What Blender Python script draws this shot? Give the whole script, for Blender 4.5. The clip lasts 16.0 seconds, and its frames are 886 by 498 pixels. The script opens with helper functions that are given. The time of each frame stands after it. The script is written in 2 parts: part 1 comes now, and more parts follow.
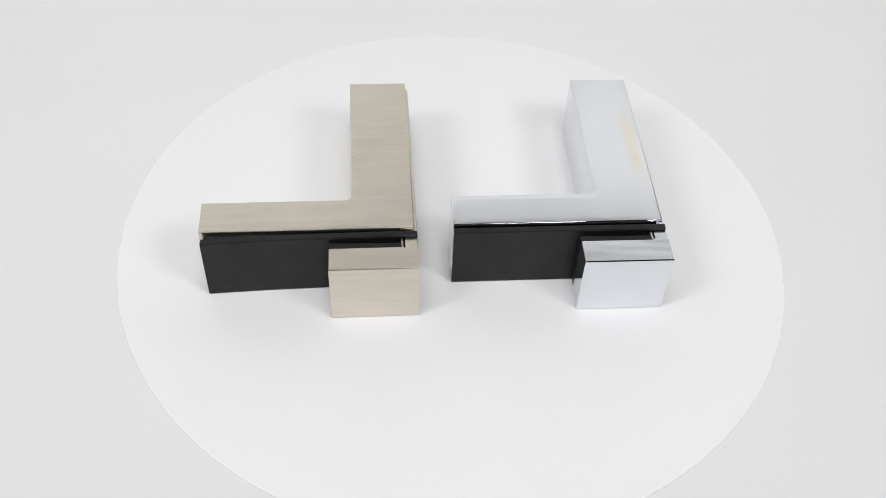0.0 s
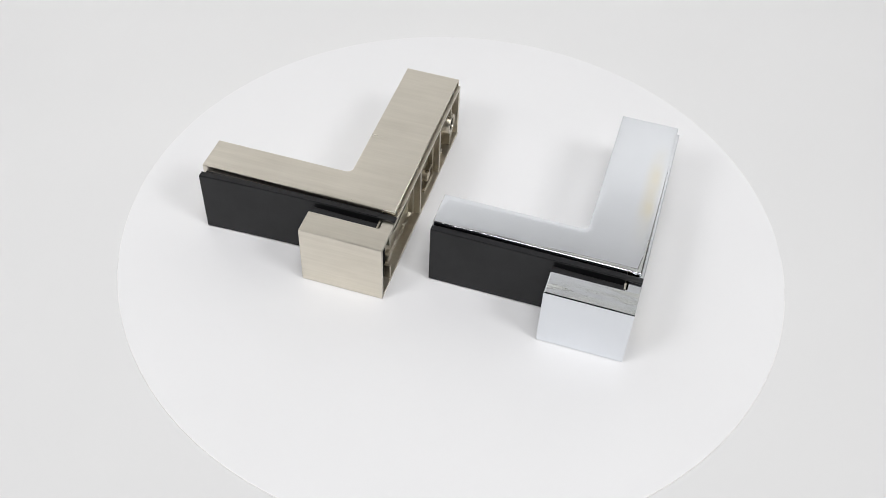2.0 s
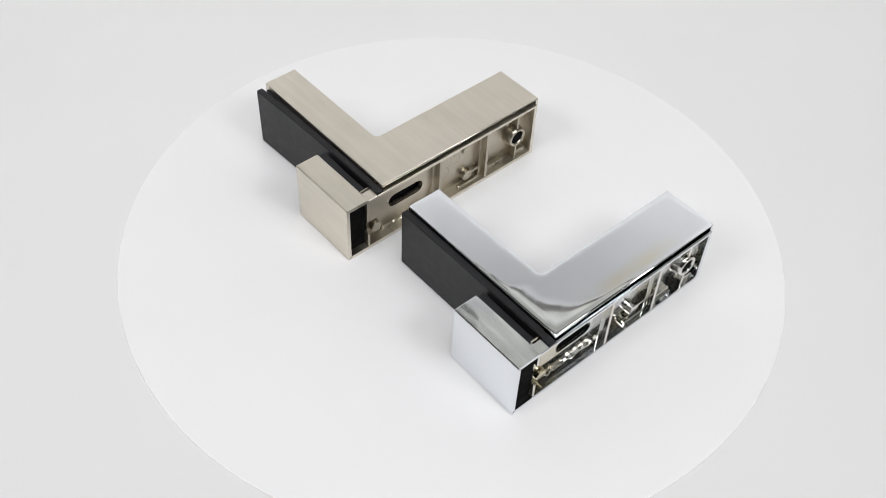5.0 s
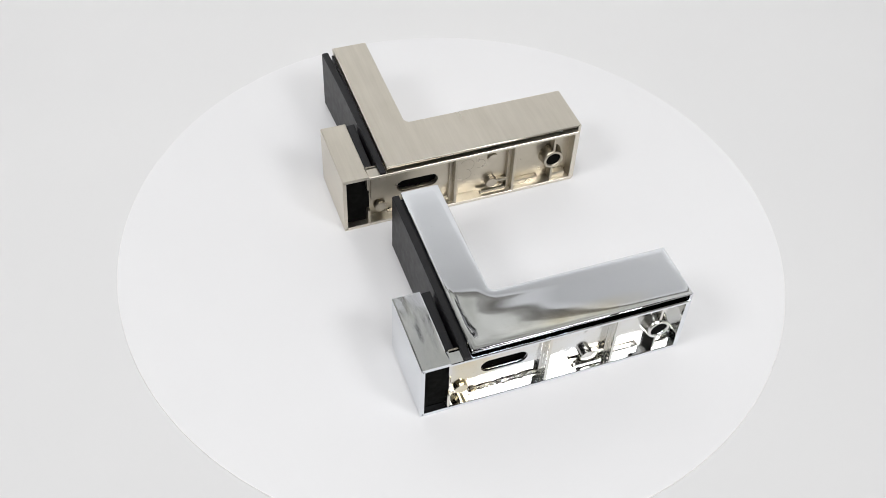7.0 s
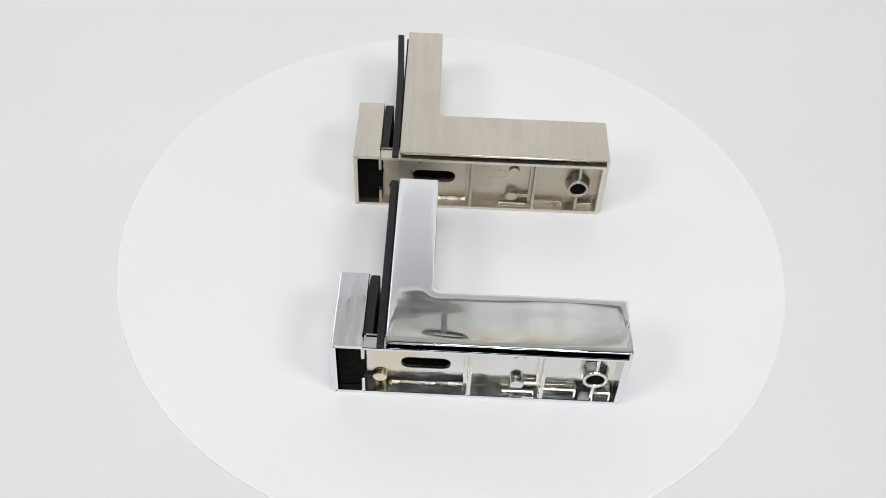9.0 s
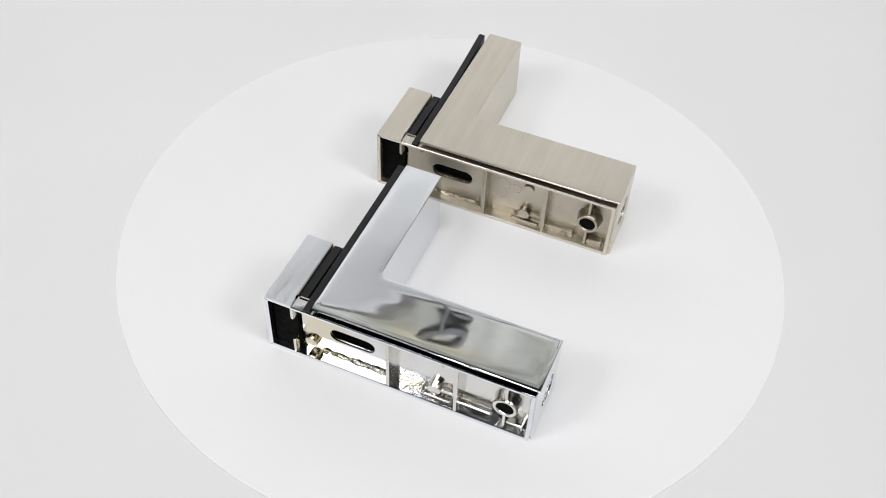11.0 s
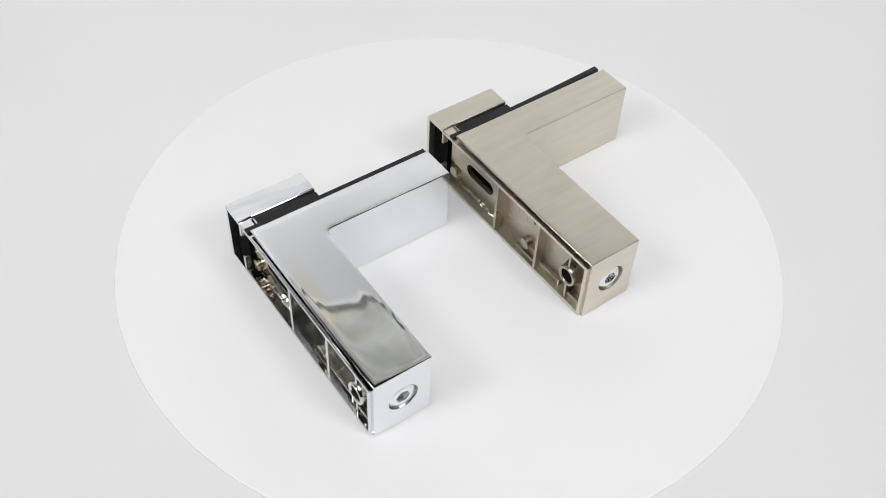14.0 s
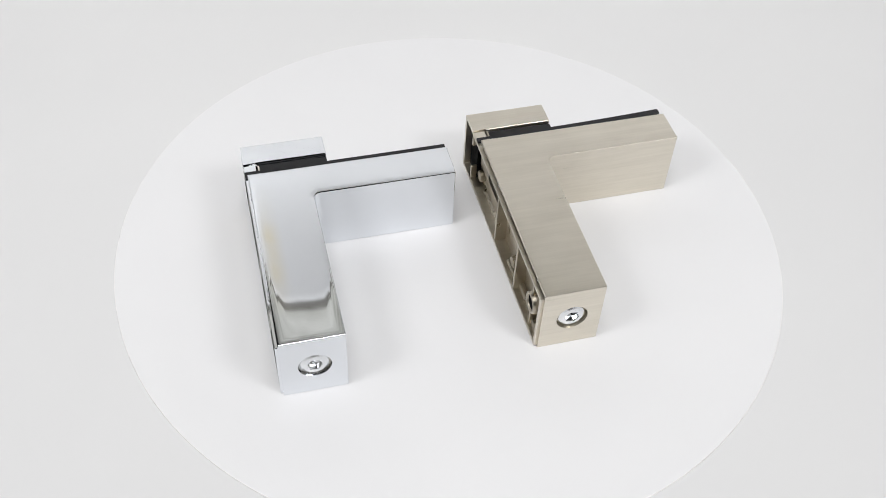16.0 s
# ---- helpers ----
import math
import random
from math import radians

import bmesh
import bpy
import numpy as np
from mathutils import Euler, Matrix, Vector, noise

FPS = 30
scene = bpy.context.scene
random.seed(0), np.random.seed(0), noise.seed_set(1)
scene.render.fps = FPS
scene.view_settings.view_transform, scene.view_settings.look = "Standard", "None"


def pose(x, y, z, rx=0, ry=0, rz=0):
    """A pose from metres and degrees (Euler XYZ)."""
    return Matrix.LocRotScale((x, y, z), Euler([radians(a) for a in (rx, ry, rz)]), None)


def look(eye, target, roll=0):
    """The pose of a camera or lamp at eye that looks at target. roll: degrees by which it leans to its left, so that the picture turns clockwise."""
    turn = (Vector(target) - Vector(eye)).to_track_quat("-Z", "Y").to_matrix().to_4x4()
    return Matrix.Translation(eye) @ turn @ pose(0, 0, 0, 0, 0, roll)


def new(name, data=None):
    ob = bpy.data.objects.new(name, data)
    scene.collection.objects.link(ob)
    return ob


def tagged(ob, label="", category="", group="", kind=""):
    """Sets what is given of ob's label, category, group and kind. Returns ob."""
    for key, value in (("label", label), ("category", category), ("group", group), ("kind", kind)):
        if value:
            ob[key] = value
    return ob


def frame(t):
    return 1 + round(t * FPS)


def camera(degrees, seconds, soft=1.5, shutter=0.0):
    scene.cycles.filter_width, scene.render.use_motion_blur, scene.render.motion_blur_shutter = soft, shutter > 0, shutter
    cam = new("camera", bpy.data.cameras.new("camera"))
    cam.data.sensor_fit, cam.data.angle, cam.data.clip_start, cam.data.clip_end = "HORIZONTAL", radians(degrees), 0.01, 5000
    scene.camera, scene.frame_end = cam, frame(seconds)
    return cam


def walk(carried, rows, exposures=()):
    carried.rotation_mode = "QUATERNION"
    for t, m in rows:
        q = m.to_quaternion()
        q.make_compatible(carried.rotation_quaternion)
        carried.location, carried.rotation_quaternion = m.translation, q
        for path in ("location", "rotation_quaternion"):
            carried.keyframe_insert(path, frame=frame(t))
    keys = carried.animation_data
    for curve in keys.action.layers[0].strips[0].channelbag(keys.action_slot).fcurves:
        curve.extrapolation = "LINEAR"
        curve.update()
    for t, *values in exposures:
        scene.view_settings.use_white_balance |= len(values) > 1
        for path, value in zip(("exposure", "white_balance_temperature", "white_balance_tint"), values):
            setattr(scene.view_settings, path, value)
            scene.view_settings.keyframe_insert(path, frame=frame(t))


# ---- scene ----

# ---------------------------------------------------------------- camera
cam = camera(46.27, 16.0, 0.9)
EYE, AIM = (0.0, -0.2691, 0.29087), (-0.00309, 0.0, -0.00802)
walk(cam, [(0, look(EYE, AIM, 2.95)), (16, look(EYE, AIM, 2.95))])

# ---------------------------------------------------------------- light
scene.view_settings.exposure = 0.385
world = bpy.data.worlds.new("studio_air")
world.use_nodes = True
world.node_tree.nodes["Background"].inputs[0].default_value = (1, 1, 1, 1)
world.node_tree.nodes["Background"].inputs[1].default_value = 0.05
scene.world = world


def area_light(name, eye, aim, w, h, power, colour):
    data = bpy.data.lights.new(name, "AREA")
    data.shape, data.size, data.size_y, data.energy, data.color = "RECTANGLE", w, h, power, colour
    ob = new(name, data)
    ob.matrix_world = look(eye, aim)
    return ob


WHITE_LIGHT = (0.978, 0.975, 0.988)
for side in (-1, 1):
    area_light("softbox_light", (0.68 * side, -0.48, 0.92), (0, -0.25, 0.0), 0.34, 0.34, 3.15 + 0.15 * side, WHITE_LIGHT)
    # unseen lamps added to brighten the upper sweep that the chrome mirrors
    area_light("added_backdrop_fill", (0.90 * side, 0.25, 0.90), (0.62 * side, 0.80, 1.12), 0.3, 0.3, 4.6, WHITE_LIGHT)
area_light("ceiling_light", (0.0, -0.50, 2.0), (0, 0.30, 0.15), 1.0, 1.0, 17.2, WHITE_LIGHT)

# ---------------------------------------------------------------- materials


def material(name):
    m = bpy.data.materials.new(name)
    m.use_nodes = True
    return m, m.node_tree.nodes, m.node_tree.links, m.node_tree.nodes["Principled BSDF"]


def noise_node(n, l, scale, detail=3.0, stretch=(1, 1, 1), rough=0.5):
    co = n.new("ShaderNodeTexCoord")
    mp = n.new("ShaderNodeMapping")
    mp.inputs["Scale"].default_value = stretch
    tx = n.new("ShaderNodeTexNoise")
    tx.inputs["Scale"].default_value, tx.inputs["Detail"].default_value = scale, detail
    tx.inputs["Roughness"].default_value = rough
    l.new(co.outputs["Object"], mp.inputs["Vector"])
    l.new(mp.outputs["Vector"], tx.inputs["Vector"])
    return tx.outputs["Fac"]


def ramp(n, l, fac, a, b, lo=0.3, hi=0.7):
    r = n.new("ShaderNodeValToRGB")
    r.color_ramp.elements[0].position, r.color_ramp.elements[1].position = lo, hi
    r.color_ramp.elements[0].color = (*a, 1) if len(a) == 3 else (a[0], a[0], a[0], 1)
    r.color_ramp.elements[1].color = (*b, 1) if len(b) == 3 else (b[0], b[0], b[0], 1)
    l.new(fac, r.inputs["Fac"])
    return r.outputs["Color"]


def bump(n, l, bs, fac, strength, distance, under=None):
    b = n.new("ShaderNodeBump")
    b.inputs["Strength"].default_value, b.inputs["Distance"].default_value = strength, distance
    l.new(fac, b.inputs["Height"])
    if under:
        l.new(under, b.inputs["Normal"])
    l.new(b.outputs["Normal"], bs.inputs["Normal"])
    return b.outputs["Normal"]


def axis_window(n, l, axis, lo, mid, hi):
    """1 at mid on one of the object's axes, in millimetres, falling to 0 at lo and hi."""
    co = n.new("ShaderNodeTexCoord")
    sp = n.new("ShaderNodeSeparateXYZ")
    mr = n.new("ShaderNodeMapRange")
    mr.inputs["From Min"].default_value, mr.inputs["From Max"].default_value = lo * 0.001, hi * 0.001
    l.new(co.outputs["Object"], sp.inputs["Vector"])
    l.new(sp.outputs[axis], mr.inputs["Value"])
    r = n.new("ShaderNodeValToRGB")
    r.color_ramp.interpolation = "EASE"
    r.color_ramp.elements[0].color, r.color_ramp.elements[1].color = (0, 0, 0, 1), (0, 0, 0, 1)
    r.color_ramp.elements.new((mid - lo) / (hi - lo)).color = (1, 1, 1, 1)
    l.new(mr.outputs["Result"], r.inputs["Fac"])
    return r.outputs["Color"]


def times(n, l, a, b):
    m = n.new("ShaderNodeMath")
    m.operation = "MULTIPLY"
    l.new(a, m.inputs[0])
    if isinstance(b, float):
        m.inputs[1].default_value = b
    else:
        l.new(b, m.inputs[1])
    return m.outputs[0]


def tint(n, l, fac, base, colour):
    m = n.new("ShaderNodeMix")
    m.data_type = "RGBA"
    l.new(fac, m.inputs[0])
    l.new(base, m.inputs[6])
    m.inputs[7].default_value = (*colour, 1)
    return m.outputs[2]


def make_chrome(name, scuffed):
    m, n, l, bs = material(name)
    bs.inputs["Metallic"].default_value = 1.0
    plain = ramp(n, l, noise_node(n, l, 60, 3), (0.775, 0.797, 0.825), (0.80, 0.822, 0.85))
    # straw-coloured tarnish along the wall side of the plating
    band = times(n, l, axis_window(n, l, "Y", 0.5, 4.0, 9.5), axis_window(n, l, "X", 22, 55, 88))
    band = times(n, l, times(n, l, band, ramp(n, l, noise_node(n, l, 70, 2), (0.3,), (1.0,))), 0.55)
    l.new(tint(n, l, band, plain, (0.80, 0.69, 0.40)), bs.inputs["Base Color"])
    if scuffed:
        scuff = noise_node(n, l, 420, 5, (1, 0.09, 1), 0.7)
        # rubbed on the upper face alone
        worn = times(n, l, axis_window(n, l, "Z", 25.2, 25.7, 26.2), scuff)
        l.new(ramp(n, l, worn, (0.03,), (0.26,), 0.4, 0.75), bs.inputs["Roughness"])
        low = bump(n, l, bs, noise_node(n, l, 90, 2, (1, 0.4, 0.1)), 1.0, 0.00030)
        bump(n, l, bs, worn, 0.3, 0.00005, low)
    else:
        l.new(ramp(n, l, noise_node(n, l, 220, 4), (0.02,), (0.04,)), bs.inputs["Roughness"])
        low = bump(n, l, bs, noise_node(n, l, 38, 0.6, (0.4, 1.15, 1)), 1.0, 0.00032)
        bump(n, l, bs, noise_node(n, l, 95, 1, (0.3, 1, 1)), 1.0, 0.00003, low)
    return m


def make_nickel():
    m, n, l, bs = material("brushed_nickel")
    bs.inputs["Metallic"].default_value = 1.0
    brush = noise_node(n, l, 520, 4, (1, 0.05, 1), 0.7)
    patch = noise_node(n, l, 90, 3, (1, 0.6, 1))
    mix = n.new("ShaderNodeMix")
    mix.data_type = "FLOAT"
    mix.inputs[0].default_value = 0.4
    l.new(brush, mix.inputs[2])
    l.new(patch, mix.inputs[3])
    l.new(ramp(n, l, mix.outputs[0], (0.64, 0.598, 0.512), (0.765, 0.718, 0.628)), bs.inputs["Base Color"])
    l.new(ramp(n, l, mix.outputs[0], (0.26,), (0.38,)), bs.inputs["Roughness"])
    bs.inputs["Anisotropic"].default_value = 0.4
    bump(n, l, bs, noise_node(n, l, 22, 0), 1.0, 0.00025)
    return m


def make_cast(name, a, b, r0, r1, brassy=False):
    m, n, l, bs = material(name)
    bs.inputs["Metallic"].default_value = 1.0
    colour = ramp(n, l, noise_node(n, l, 60, 3), a, b)
    if brassy:
        thin = times(n, l, axis_window(n, l, "X", 7, 15, 34), ramp(n, l, noise_node(n, l, 130, 2), (0.15,), (0.55,)))
        colour = tint(n, l, thin, colour, (0.74, 0.60, 0.30))
    l.new(colour, bs.inputs["Base Color"])
    l.new(ramp(n, l, noise_node(n, l, 260, 3), (r0,), (r1,)), bs.inputs["Roughness"])
    low = bump(n, l, bs, noise_node(n, l, 160, 3), 0.8, 0.0002)
    bump(n, l, bs, noise_node(n, l, 1200, 3), 0.4, 0.00005, low)
    return m


def make_rubber():
    m, n, l, bs = material("black_rubber")
    l.new(ramp(n, l, noise_node(n, l, 90, 5), (0.009, 0.009, 0.010), (0.015, 0.015, 0.0165)), bs.inputs["Base Color"])
    l.new(ramp(n, l, noise_node(n, l, 300, 4), (0.38,), (0.46,)), bs.inputs["Roughness"])
    bs.inputs["Specular IOR Level"].default_value = 0.3
    bump(n, l, bs, noise_node(n, l, 1500, 3), 0.3, 0.00005)
    return m


def make_plain(name, a, b, rough, scale=20, relief=0.0):
    m, n, l, bs = material(name)
    l.new(ramp(n, l, noise_node(n, l, scale, 4), a, b), bs.inputs["Base Color"])
    l.new(ramp(n, l, noise_node(n, l, scale * 3, 3), (rough * 0.85,), (rough * 1.1,)), bs.inputs["Roughness"])
    if relief:
        bump(n, l, bs, noise_node(n, l, scale * 20, 3), 0.3, relief)
    return m


CHROME, SCUFFED_CHROME = make_chrome("polished_chrome", False), make_chrome("scuffed_chrome", True)
NICKEL, RUBBER = make_nickel(), make_rubber()
CAST_CHROME = make_cast("cast_chrome", (0.70, 0.67, 0.59), (0.76, 0.77, 0.78), 0.10, 0.20, True)
CAST_NICKEL = make_cast("cast_nickel", (0.43, 0.39, 0.315), (0.55, 0.505, 0.42), 0.26, 0.40)
ZINC = make_cast("zinc_plated_steel", (0.72, 0.74, 0.76), (0.86, 0.87, 0.88), 0.10, 0.22)
DARK_METAL = make_cast("scored_nickel", (0.30, 0.27, 0.22), (0.40, 0.365, 0.30), 0.3, 0.5)
# black for boxes added inside hollows to keep them dark
DARK = make_plain("black_hollow_fill", (0.003, 0.003, 0.003), (0.005, 0.005, 0.004), 0.9, 200)
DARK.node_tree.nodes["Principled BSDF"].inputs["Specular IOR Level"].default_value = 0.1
DISC = make_plain("white_acrylic", (0.785, 0.785, 0.79), (0.80, 0.80, 0.805), 0.38, 14, 0.00001)
DISC.node_tree.nodes["Principled BSDF"].inputs["Specular IOR Level"].default_value = 0.35
EDGE = make_plain("polished_acrylic_edge", (0.87, 0.86, 0.855), (0.885, 0.875, 0.87), 0.3, 30)
PAPER = make_plain("white_backdrop_paper", (0.735, 0.735, 0.733), (0.755, 0.755, 0.752), 0.8, 6, 0.00003)
# blotches added so that the chrome mirrors an uneven room
PLASTER = make_plain("mottled_wall_grey", (0.44, 0.44, 0.39), (0.90, 0.895, 0.84), 0.7, 9, 0.0003)
# the darkness of an unlit room, put into the colour
CHARCOAL = make_plain("unlit_room_charcoal", (0.02, 0.02, 0.021), (0.035, 0.035, 0.036), 0.9, 12, 0.0005)
BRONZE = make_plain("bronze_grey_paint", (0.10, 0.095, 0.08), (0.17, 0.16, 0.14), 0.5, 40)
BLACK = make_plain("black_plastic", (0.015, 0.015, 0.015), (0.03, 0.03, 0.03), 0.45, 80)

# ---------------------------------------------------------------- mesh helpers
MM = 0.001


def part(name, bm, mat, parent=None, label="", smooth=False):
    bmesh.ops.recalc_face_normals(bm, faces=bm.faces)
    me = bpy.data.meshes.new(name)
    for f in bm.faces:
        f.smooth = smooth(f) if callable(smooth) else smooth
    bm.to_mesh(me)
    bm.free()
    me.materials.append(mat)
    ob = new(name, me)
    ob.parent = parent
    return tagged(ob, label)


def box(bm, lo, hi, bevel=0.0):
    """A box between two corners, in millimetres, with rounded edges."""
    lo, hi = Vector(lo) * MM, Vector(hi) * MM
    made = bmesh.ops.create_cube(bm, size=1, matrix=Matrix.Translation((lo + hi) / 2) @ Matrix.Diagonal((*(hi - lo), 1)))
    if bevel:
        edges = {e for v in made["verts"] for e in v.link_edges}
        bmesh.ops.bevel(bm, geom=list(edges), offset=bevel * MM, segments=2, profile=0.5, affect="EDGES")


def cyl(bm, u, z, v0, v1, r, n=24, r1=None):
    """A cylinder whose axis runs along v."""
    m = Matrix.Translation(Vector((u, (v0 + v1) / 2, z)) * MM) @ pose(0, 0, 0, -90, 0, 0)
    bmesh.ops.create_cone(bm, cap_ends=True, segments=n, radius1=r * MM, radius2=(r if r1 is None else r1) * MM, depth=abs(v1 - v0) * MM, matrix=m)


def loop(bm, points):
    vs = [bm.verts.new(Vector(p) * MM) for p in points]
    return [bm.edges.new((vs[i], vs[(i + 1) % len(vs)])) for i in range(len(vs))]


def arc(cx, cy, r, a0, a1, n):
    return [(cx + r * math.cos(radians(a0 + (a1 - a0) * i / n)), cy + r * math.sin(radians(a0 + (a1 - a0) * i / n))) for i in range(n + 1)]


def pierced(bm, outer, holes, v0, v1):
    """A plate in the u-z plane with holes through it, from v0 to v1."""
    edges = []
    for ring in (outer, *holes):
        edges += loop(bm, [(u, v0, z) for u, z in ring])
    made = bmesh.ops.triangle_fill(bm, edges=edges, use_beauty=True)
    faces = [g for g in made["geom"] if isinstance(g, bmesh.types.BMFace)]
    out = bmesh.ops.extrude_face_region(bm, geom=faces)
    bmesh.ops.translate(bm, verts=[g for g in out["geom"] if isinstance(g, bmesh.types.BMVert)], vec=(0, (v1 - v0) * MM, 0))


def lathe(bm, rings, n, shape=None):
    """Turn a profile of (radius, height) in millimetres about z; shape gives a ring's own outline."""
    rows = []
    for k, (r, h) in enumerate(rings):
        row = []
        for i in range(n):
            a = 2 * math.pi * i / n
            q = shape(k, a, r) if shape else r
            row.append(bm.verts.new((q * MM * math.cos(a), q * MM * math.sin(a), h * MM)))
        rows.append(row)
    for a, b in zip(rows, rows[1:]):
        for i in range(n):
            bm.faces.new((a[i], a[(i + 1) % n], b[(i + 1) % n], b[i]))
    bm.faces.new(rows[0])
    bm.faces.new(rows[-1])


def thicken(ob, mm):
    mod = ob.modifiers.new("wall", "SOLIDIFY")
    mod.thickness, mod.offset, mod.use_even_offset = mm * MM, -1, True


def sharp_edges(bm, limit=40):
    return [e for e in bm.edges if len(e.link_faces) == 2 and e.calc_face_angle(0) > radians(limit)]


# ---------------------------------------------------------------- the setting
def make_backdrop():
    bm = bmesh.new()
    prof = [(-0.62, 0.0), (0.42, 0.0)]
    prof += [(0.42 + 0.3 * math.sin(radians(a)), 0.3 - 0.3 * math.cos(radians(a))) for a in range(6, 91, 6)]
    prof += [(0.57 + 0.15 * math.cos(radians(a)), 0.712 + 0.15 * math.sin(radians(a))) for a in range(0, 73, 4)]
    rows = []
    for x in (-1.2, 1.2):
        rows.append([bm.verts.new((x, y, z - LEAN * x * max(0.0, z - 0.3) / 0.56)) for y, z in prof])
    for i in range(len(prof) - 1):
        bm.faces.new((rows[0][i], rows[1][i], rows[1][i + 1], rows[0][i + 1]))
    ob = part("backdrop", bm, PAPER, None, "seamless white paper sweep under and behind the turntable", True)
    ob.location.z = GROUND
    mod = ob.modifiers.new("sheet", "SOLIDIFY")
    mod.thickness, mod.offset = 0.002, 1
    return tagged(ob, category="backdrop", kind="structure")


def room_wall(name, lo, hi, label, category, mat=None):
    bm = bmesh.new()
    box(bm, [c * 1000 for c in lo], [c * 1000 for c in hi])
    return tagged(part(name, bm, mat or PLASTER, None, label), category=category, kind="structure")


GROUND = -0.00075
LEAN = 0.12  # fall of the crossbar, and of the paper that hangs on it, along x
make_backdrop()
FLOOR = -0.80
# floor, ceiling and south wall are unseen, coloured dark for the metal to mirror
room_wall("floor", (-2.1, -2.1, FLOOR - 0.1), (2.1, 1.3, FLOOR), "plain dark studio floor", "floor", CHARCOAL)
room_wall("ceiling", (-2.1, -2.1, 2.40), (2.1, 1.3, 2.50), "studio ceiling coloured dark to darken what the metal mirrors", "ceiling", CHARCOAL)
room_wall("wall_north", (-2.1, 1.2, FLOOR + 0.002), (2.1, 1.3, 2.398), "unseen grey studio wall, mottled for the chrome to mirror", "wall")
room_wall("wall_south", (-2.1, -2.1, FLOOR + 0.002), (2.1, -2.0, 2.398), "studio wall behind the camera, its unlit darkness put in the colour", "wall", CHARCOAL)
room_wall("wall_west", (-2.1, -1.998, FLOOR + 0.002), (-2.0, 1.198, 2.398), "unseen grey studio wall, mottled for the chrome to mirror", "wall")
room_wall("wall_east", (2.0, -1.998, FLOOR + 0.002), (2.1, 1.198, 2.398), "unseen grey studio wall, mottled for the chrome to mirror", "wall")


def make_dark_band_stand():
    """Added stand at the sweep's top: a dark band in the polished metal alone."""
    root = tagged(new("dark_band_stand"), "dark crossbar stand added for the dark band mirrored above the paper sweep", "stand")
    bm = bmesh.new()
    bmesh.ops.create_cone(bm, cap_ends=True, segments=20, radius1=0.011, radius2=0.011, depth=2.5, matrix=pose(0, 0.630, GROUND + 0.872, 0, 90 + math.degrees(math.atan(LEAN)), 0))
    part("crossbar", bm, BRONZE, root, "", True)
    for x in (-1.235, 1.235):
        bm = bmesh.new()
        bmesh.ops.create_cone(bm, cap_ends=True, segments=16, radius1=0.014, radius2=0.011, depth=0.90 - LEAN * x - FLOOR, matrix=pose(x, 0.655, (0.90 - LEAN * x + FLOOR) / 2))
        part("post", bm, BRONZE, root, "", True)
        for k in range(3):
            bm = bmesh.new()
            box(bm, (0, -8, 0), (320, 8, 14), 3)
            part("foot", bm, BRONZE, root).matrix_basis = pose(x, 0.655, FLOOR, 0, 0, 30 + 120 * k)
    return root


def make_mirrored_blob():
    """Black ring and stem on the crossbar, added as a dark blob in the chrome."""
    root = tagged(new("mirrored_blob"), "black ring and stem added for the dark blob mirrored in the chrome", "clamp")
    bm = bmesh.new()
    ring = [[(x + a * math.cos(k * math.pi / 16), z + b * math.sin(k * math.pi / 16)) for k in range(32)] for a, b, x, z in ((36, 21, 0, 0), (25, 11, 4, 2))]
    pierced(bm, ring[0], [ring[1]], -5, 5)
    part("grip", bm, BLACK, root)
    bm = bmesh.new()
    box(bm, (-5, -8, -62), (3, 8, -18), 2)
    part("blob_stem", bm, BLACK, root)
    root.matrix_basis = pose(0.0, 0.634, GROUND + 0.942)
    return root


make_dark_band_stand()
make_mirrored_blob()


def make_table():
    top = new("table")
    tagged(top, "plain white studio table under the paper sweep", "table")
    bm = bmesh.new()
    box(bm, (-1150, -600, (GROUND - 0.034) * 1000), (1150, 640, (GROUND - 0.004) * 1000), 3)
    part("tabletop", bm, PAPER, top)
    for x in (-1100, 1040):
        for y in (-560, 540):
            bm = bmesh.new()
            box(bm, (x, y, FLOOR * 1000), (x + 60, y + 60, (GROUND - 0.034) * 1000), 2)
            part("leg", bm, PAPER, top)
    return top


make_table()


# ---------------------------------------------------------------- the turntable
def make_turntable():
    root = new("turntable")
    tagged(root, "round glossy white acrylic turntable with a thin pale edge", "turntable")
    bm = bmesh.new()
    lathe(bm, [(118, -0.5), (124.6, -0.5), (124.7, 0.0), (60, 0.0), (5, 0)], 240)
    bmesh.ops.translate(bm, verts=bm.verts, vec=(0.42 * MM, 0.55 * MM, Z0 * MM))
    part("disc", bm, DISC, root)
    bm = bmesh.new()
    n, prof, rows = 240, [(124.7, -0.5), (125.05, -0.5), (125.03, -0.35), (124.9, -0.08), (124.7, 0.0)], []
    for r, h in prof:
        rows.append([bm.verts.new(Vector((0.42 + r * math.cos(math.tau * i / n), 0.55 + r * math.sin(math.tau * i / n), h + Z0)) * MM) for i in range(n)])
    for a, b in zip(rows, rows[1:] + rows[:1]):
        for i in range(n):
            bm.faces.new((a[i], a[(i + 1) % n], b[(i + 1) % n], b[i]))
    part("edge_band", bm, EDGE, root, "pale polished edge")
    return root


# ---------------------------------------------------------------- the shelf brackets
# u runs along the wall arm, v away from the wall, z through the width of the bracket; millimetres
L, V, UL, V1, A, B, ZL = 95.3, 75.0, 16.6, 0.65, 14.2, 21.8, 27.5
UB, VB, Z0, ZB, DEPTH = 9.3, 30.6, -0.2, 25.7, 5.0
BACK, ZR = -0.35, 25.1


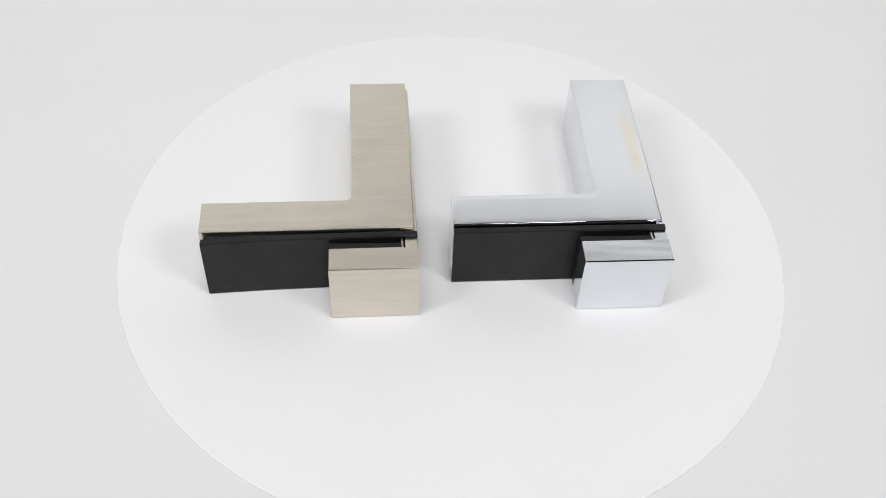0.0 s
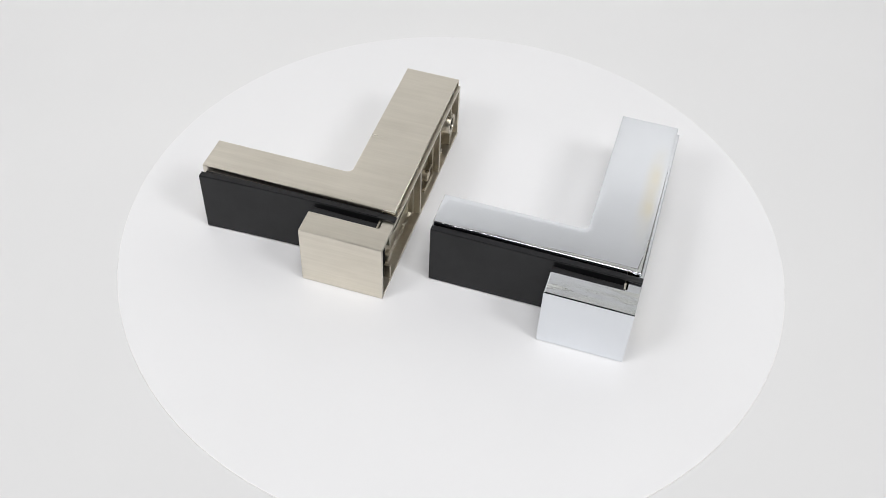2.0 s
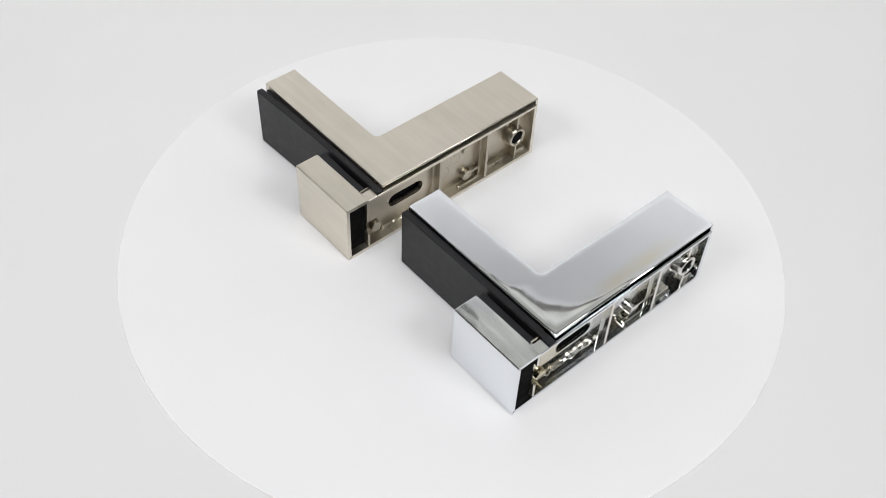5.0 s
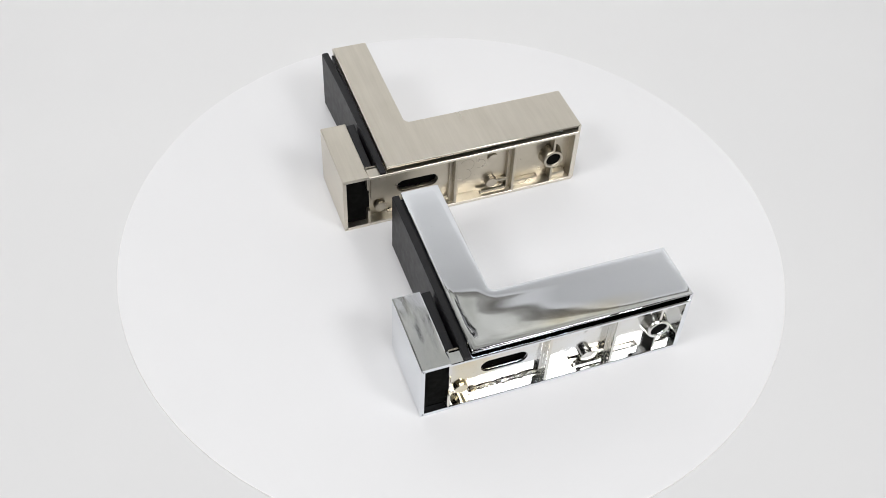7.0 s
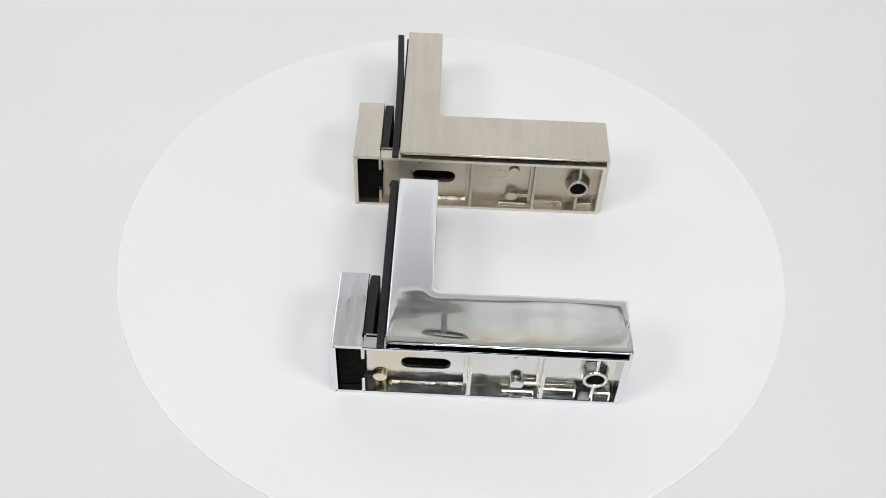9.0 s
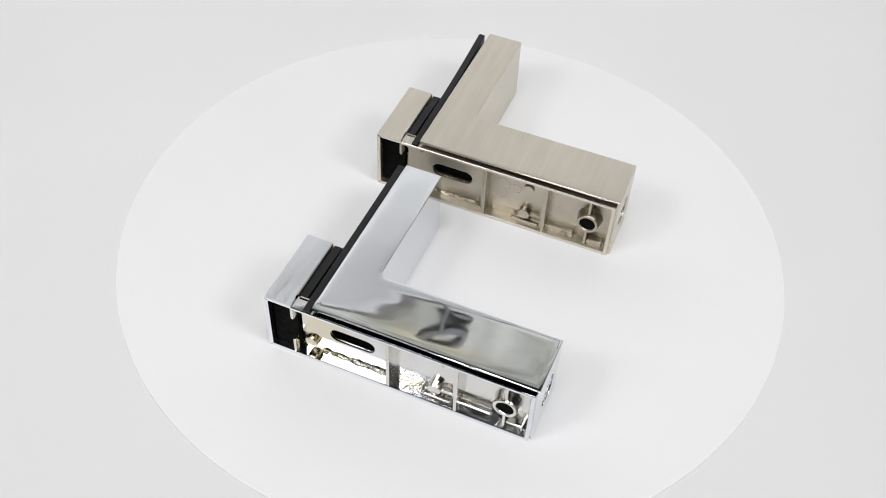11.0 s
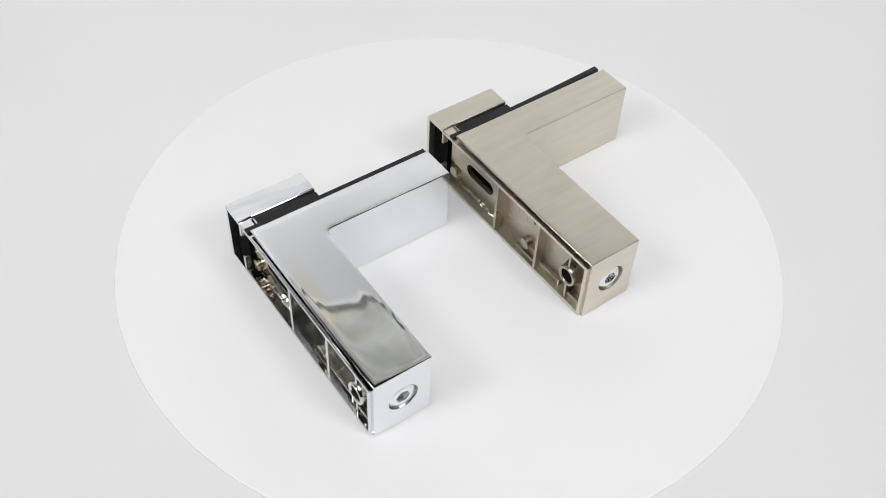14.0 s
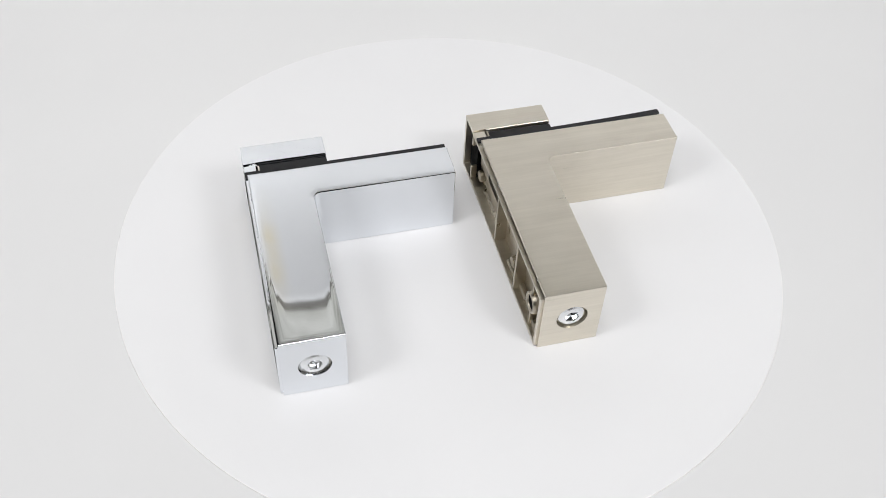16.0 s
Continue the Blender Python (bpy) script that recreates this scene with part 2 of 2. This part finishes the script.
def make_bracket(label, shine, block_shine, cast, bend, roll, scored):
    root = new("shelf_bracket")
    tagged(root, label, "shelf bracket", "shelf brackets on the turntable")

    # sliding L-shaped body, a thin shell open towards the wall
    bm = bmesh.new()
    r = 2.4
    fil = arc(UL + A + r, V1 + B + r, r, 180, 270, 8)
    outline = [(UL, V1), (UL, DEPTH + 0.6), (UL, V), (UL + A, V), *fil, (L, V1 + B), (L, V1)]
    low = [bm.verts.new((u * MM, v * MM, Z0 * MM)) for u, v in outline]
    high = [bm.verts.new((u * MM, v * MM, (ZL - 0.10 * roll) * MM)) for u, v in outline]
    # polished face, rolling off towards its edges
    outer = high
    for d, drop in ((0.5, 0.05), (1.2, 0.018), (2.4, 0.004), (4.4, 0.0)):
        inner = [(UL + d, V1 + d), (UL + d, DEPTH + 0.6 + d), (UL + d, V - d), (UL + A - d, V - d),
                 *arc(UL + A + r, V1 + B + r, r + d, 180, 270, 8), (L - d, V1 + B - d), (L - d, V1 + d)]
        inner = [bm.verts.new((u * MM, v * MM, (ZL - drop * roll) * MM)) for u, v in inner]
        for i in range(len(inner)):
            bm.faces.new((outer[i - 1], outer[i], inner[i], inner[i - 1]))
        outer = inner
    bm.faces.new(outer)
    heel = [bm.verts.new((u * MM, v * MM, Z0 * MM)) for u, v in ((L - 0.95, V1), (L - 0.95, DEPTH + 0.6))]
    bm.faces.new(low[1:] + heel)
    n = len(outline)
    for i in range(1, n - 2):
        bm.faces.new((low[i], low[i + 1], high[i + 1], high[i]))
    bm.verts.remove(low[0])
    ends = [bm.edges.get((low[n - 2], low[n - 1])), bm.edges.get((high[n - 2], high[n - 1])),
            bm.edges.get((low[n - 2], high[n - 2])), bm.edges.new((low[n - 1], high[n - 1]))]
    vc, zc = V1 + B / 2 + 0.2, ZL / 2
    ends += loop(bm, [(L, v, z) for v, z in arc(vc, zc, 5.6, 0, 348.75, 31)])
    bmesh.ops.triangle_fill(bm, edges=ends, use_beauty=True)
    bmesh.ops.recalc_face_normals(bm, faces=bm.faces)
    bmesh.ops.bevel(bm, geom=sharp_edges(bm), offset=0.27 * MM, segments=3, profile=0.5, affect="EDGES")
    body = part("body", bm, shine, root, "", lambda f: f.normal.z > 0.985 and f.calc_center_median().z > (ZL - 0.5) * MM)
    thicken(body, 1.0)
    # casting burrs along the open edge
    for _ in range(14 if scored else 4):
        u, w, h = random.uniform(UL + 1, L - 2), random.uniform(0.15, 0.8), random.uniform(0.04, 0.13)
        bm = bmesh.new()
        box(bm, (u, V1 - 0.10 - h, ZL - 1.0 - h * random.uniform(-2, 1)), (u + w, V1 + 0.3, ZL - 0.75 + h), 0.05)
        part("burr", bm, ZINC, body)
    # collar round the screw hole
    bm = bmesh.new()
    lathe(bm, [(5.62, -0.5), (5.55, -1.5), (5.3, -1.9), (4.4, -2.0)], 32)
    for f in [f for f in bm.faces if len(f.verts) > 4]:
        bm.faces.remove(f)
    ring = part("hole_collar", bm, cast, body, "", True)
    ring.matrix_basis = pose(L * MM, vc * MM, zc * MM, 0, 90, 0)

    # clamp screw with a hexagon socket
    def hexagon(k, a, q):
        if k < 5:
            return q
        s = math.radians(60)
        return q * math.cos(s / 2) / math.cos((a % s) - s / 2)
    bm = bmesh.new()
    lathe(bm, [(5.0, -4), (5.1, -2.4), (5.1, -1.6), (4.7, -1.05), (3.9, -0.65), (2.7, -0.5), (2.5, -0.7), (2.4, -2.4)], 36, hexagon)
    screw = part("screw", bm, ZINC, root, "zinc-plated clamp screw with a hexagon socket")
    screw.matrix_basis = pose((L + 0.3) * MM, vc * MM, zc * MM, 0, 90, 0) @ pose(0, 0, 0, 0, 0, 20)

    # hollow clamp block
    bm = bmesh.new()
    plan = [(-0.7, BACK), (-0.7, VB), (UB, VB), (UB, DEPTH), (UB, BACK)]
    low = [bm.verts.new((u * MM, v * MM, Z0 * MM)) for u, v in plan]
    high = [bm.verts.new((u * MM, v * MM, ZB * MM)) for u, v in plan]
    bm.faces.new(low), bm.faces.new(high)
    for i in range(3):
        bm.faces.new((low[i], low[i + 1], high[i + 1], high[i]))
    bmesh.ops.recalc_face_normals(bm, faces=bm.faces)
    bmesh.ops.bevel(bm, geom=sharp_edges(bm), offset=0.5 * MM, segments=3, profile=0.5, affect="EDGES")
    block = part("clamp_block", bm, block_shine, root)
    thicken(block, 1.4)
    # black boxes added to hold the inside of the hollow block dark
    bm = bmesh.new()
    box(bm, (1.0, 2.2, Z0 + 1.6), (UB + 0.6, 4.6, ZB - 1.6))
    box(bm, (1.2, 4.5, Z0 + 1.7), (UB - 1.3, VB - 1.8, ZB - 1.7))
    part("cavity_black_fill", bm, DARK, block)

    # back housing: rim, floor with a slot, ribs, bosses
    U0, U1 = UB + 0.01, L - 1.0
    bm = bmesh.new()
    rim = [(U0, Z0), (U1, Z0), (U1, ZR), (U0, ZR), (U0, ZR - 1.3), (U1 - 1.4, ZR - 1.3), (U1 - 1.4, Z0 + 1.5), (U0, Z0 + 1.5)]
    pierced(bm, rim, [], BACK, DEPTH)
    bmesh.ops.recalc_face_normals(bm, faces=bm.faces)
    bmesh.ops.bevel(bm, geom=sharp_edges(bm), offset=0.2 * MM, segments=1, affect="EDGES")
    housing = part("housing", bm, shine, root)
    bm = bmesh.new()
    slot = arc(35.0, 13.4, 2.8, -90, 90, 8) + arc(24.2, 13.4, 2.8, 90, 270, 8)
    ragged = [(U0 + 0.2 + random.uniform(0, 0.9), Z0 + 0.6 + (ZB - Z0 - 1.2) * (1 - k / 14)) for k in range(15)]
    bolt = arc(85.0, 12.6, 3.0, 0, 345, 23)
    pierced(bm, [(U1 - 0.6, Z0 + 0.6), (U1 - 0.6, ZB - 0.6), *ragged], [slot, bolt], DEPTH - 0.9, DEPTH + 0.4)
    part("floor_plate", bm, cast, housing)
    # raised plate round the slot
    bm = bmesh.new()
    slot2 = arc(35.0, 13.4, 2.9, -90, 90, 8) + arc(24.2, 13.4, 2.9, 90, 270, 8)
    pierced(bm, [(11, 9.4), (42.2, 9.4), (42.2, ZB - 2.2), (11, ZB - 2.2)], [slot2], DEPTH - 1.7, DEPTH - 0.88)
    part("slot_plate", bm, cast, housing)
    for z0, z1 in ((Z0 + 0.6, 7.6), (18.6, ZR - 0.6)):
        bm = bmesh.new()
        box(bm, (UB - 0.6, BACK + 0.15, z0), (UB + 0.5, DEPTH - 0.5, z1), 0.25)
        part("divider", bm, cast, housing)
    for u, w in ((43.4, 1.2), (67.6, 1.2), (84.5, 1.0)):
        bm = bmesh.new()
        if w > 1.1:
            box(bm, (u, BACK + 0.12, Z0 + 1.0), (u + w, DEPTH - 0.6, ZR - 1.0), 0.2)
            box(bm, (u - 1.3, 2.2, Z0 + 1.0), (u + 0.1, DEPTH - 0.7, ZB - 1.1), 0.2)
            part("rib", bm, cast, housing)
        else:
            box(bm, (u, 0.4, Z0 + 1.0), (u + w, DEPTH - 0.6, 9.3), 0.2)
            part("rib", bm, cast, housing)
            bm = bmesh.new()
            box(bm, (u, 0.4, 16.5), (u + w, DEPTH - 0.6, ZR - 1.0), 0.2)
            part("rib", bm, cast, housing)
    # bolt boss: a tube
    bm = bmesh.new()
    lathe(bm, [(5.0, -4.6), (4.25, -1.6), (4.05, -0.1), (3.95, 0.0), (3.15, 0.0), (3.05, -0.1), (3.0, -4.6)], 32)
    for f in [f for f in bm.faces if len(f.verts) > 4]:
        bm.faces.remove(f)
    boss = part("bolt_boss", bm, cast, housing, "", True)
    boss.matrix_basis = pose(85.0 * MM, -0.1 * MM, 12.6 * MM, 90, 0, 0)
    # black plug added for the shade inside the bolt hole
    bm = bmesh.new()
    cyl(bm, 85.0, 12.6, 0.5, 17, 2.98)
    part("bolt_hole_shade", bm, DARK, housing)
    # black box added for the shade behind the slot
    bm = bmesh.new()
    box(bm, (21, DEPTH + 1.2, 9), (38, 16, 18.5))
    part("slot_shade", bm, DARK, housing)
    # ejector pegs
    for u, z, v, q in ((14.5, 6.2, 1.9, 2.3), (60.0, 5.6, 1.7, 2.3), (60.3, 17.4, 3.2, 2.0), (15.4, 20.2, 2.4, 1.5)):
        bm = bmesh.new()
        cyl(bm, u, z, v, DEPTH - 0.5, q, 20, q * 1.05)
        bmesh.ops.bevel(bm, geom=sharp_edges(bm), offset=0.2 * MM, segments=2, affect="EDGES")
        part("peg", bm, cast, housing)
    # webs and casting ledges along the lower wall
    for lo, hi in (((61.5, 2.2, 4.9), (67.7, DEPTH - 0.7, 6.3)), ((55, 1.4, Z0 + 1.0), (66, 3.0, 2.2)), 
                   ((68.6, 2.0, Z0 + 1.0), (80.0, DEPTH - 0.7, 3.4)), ((85.5, 1.2, Z0 + 1.0), (91.5, DEPTH - 0.7, 3.8))):
        bm = bmesh.new()
        box(bm, lo, hi, 0.45)
        part("casting_ledge", bm, cast, housing)

    bm = bmesh.new()
    rows, u = [], 17.5
    while u < 42.3:
        top, front = random.uniform(1.3, 2.0), 2.9 + random.uniform(-0.25, 0.35)
        ring = [(front, Z0 + 1.0), (front, top - 0.25), (front + 0.3, top), (DEPTH - 0.7, top + 0.3), (DEPTH - 0.7, Z0 + 1.0)]
        rows.append([bm.verts.new(Vector((u, v, z)) * MM) for v, z in ring])
        u += random.uniform(0.5, 1.9)
    for a, b in zip(rows, rows[1:]):
        for k in range(5):
            bm.faces.new((a[k], a[(k + 1) % 5], b[(k + 1) % 5], b[k]))
    bm.faces.new(rows[0]), bm.faces.new(rows[-1])
    part("casting_flash", bm, cast, housing)
    # scrawled mark scored into the casting
    if scored:
        for pts in (arc(50.0, 15.9, 2.9, 150, -60, 14) + arc(49.4, 11.2, 2.5, 80, -110, 12), arc(55.4, 15.4, 2.1, 140, -120, 14)):
            bm = bmesh.new()
            for (u0, z0), (u1, z1) in zip(pts, pts[1:]):
                d = Vector((u1 - u0, z1 - z0)).normalized() * 0.10
                q = [(u0 - d.y, z0 + d.x), (u1 - d.y, z1 + d.x), (u1 + d.y, z1 - d.x), (u0 + d.y, z0 - d.x)]
                bm.faces.new([bm.verts.new((u * MM, (DEPTH - 0.93) * MM, z * MM)) for u, z in q])
            part("scored_mark", bm, DARK_METAL, housing)

    # rubber pads that grip the shelf
    def pad(name, u0, u1, v0, v1, z0, z1, parent, text, curl):
        bm = bmesh.new()
        steps, q = 20, 0.35
        ring = [(u0 + q, z0), (u1, z0), (u1, z1 - 0.2), (u1 - 0.2, z1), (u0 + q, z1), (u0 + 0.2, z1 - 0.3), (u0, z1 - q), (u0, z0 + q), (u0 + 0.2, z0 + 0.2)]
        rows = []
        for i in range(steps + 1):
            t = i / steps
            d = curl * t ** 2.2
            rows.append([bm.verts.new(Vector((u - d, v0 + (v1 - v0) * t, z)) * MM) for u, z in ring])
        for a, b in zip(rows, rows[1:]):
            for i in range(len(ring)):
                j = (i + 1) % len(ring)
                bm.faces.new((a[i], a[j], b[j], b[i]))
        bm.faces.new(rows[0]), bm.faces.new(rows[-1])
        return part(name, bm, RUBBER, parent, text)
    pad("arm_pad", 13.6, 16.2, DEPTH + 0.6, V - (0.7 if scored else 0.2), 0.1, 26.3, root, "black rubber pad", bend)
    bm = bmesh.new()
    box(bm, (13.7, -0.3, ZR + 0.1), (16.1, DEPTH + 1.0, 26.25), 0.3)
    part("pad_tongue", bm, RUBBER, root)
    pad("block_pad", UB - 0.2, 12.3, DEPTH + 0.2, VB - 0.2, 1.0, 24.6, root, "black rubber pad", -0.5)
    bm = bmesh.new()
    box(bm, (15.9, DEPTH + 0.5, 1.6), (UL + 0.2, V - 1.5, 25.0))
    part("pad_backing", bm, RUBBER, root)
    return root


# ---------------------------------------------------------------- what turns
TURNTABLE = make_turntable()
NICKEL_BRACKET = make_bracket("brushed satin nickel glass shelf bracket lying on its side", NICKEL, NICKEL, CAST_NICKEL, 1.6, 0.6, True)
CHROME_BRACKET = make_bracket("polished chrome glass shelf bracket lying on its side", CHROME, SCUFFED_CHROME, CAST_CHROME, 0.2, 1.5, False)


def motions():
    seconds = [i * 0.5 for i in range(33)]
    for thing, home in ((TURNTABLE, pose(0, 0, 0)), (NICKEL_BRACKET, pose(-0.0106, -0.03891, 0, 0, 0, 96.66)), (CHROME_BRACKET, pose(0.07667, -0.02851, 0, 0, 0, 96.28))):
        walk(thing, [(t, pose(0, 0, 0, 0, 0, 0.1 - 10.6 * t) @ home) for t in seconds])


motions()
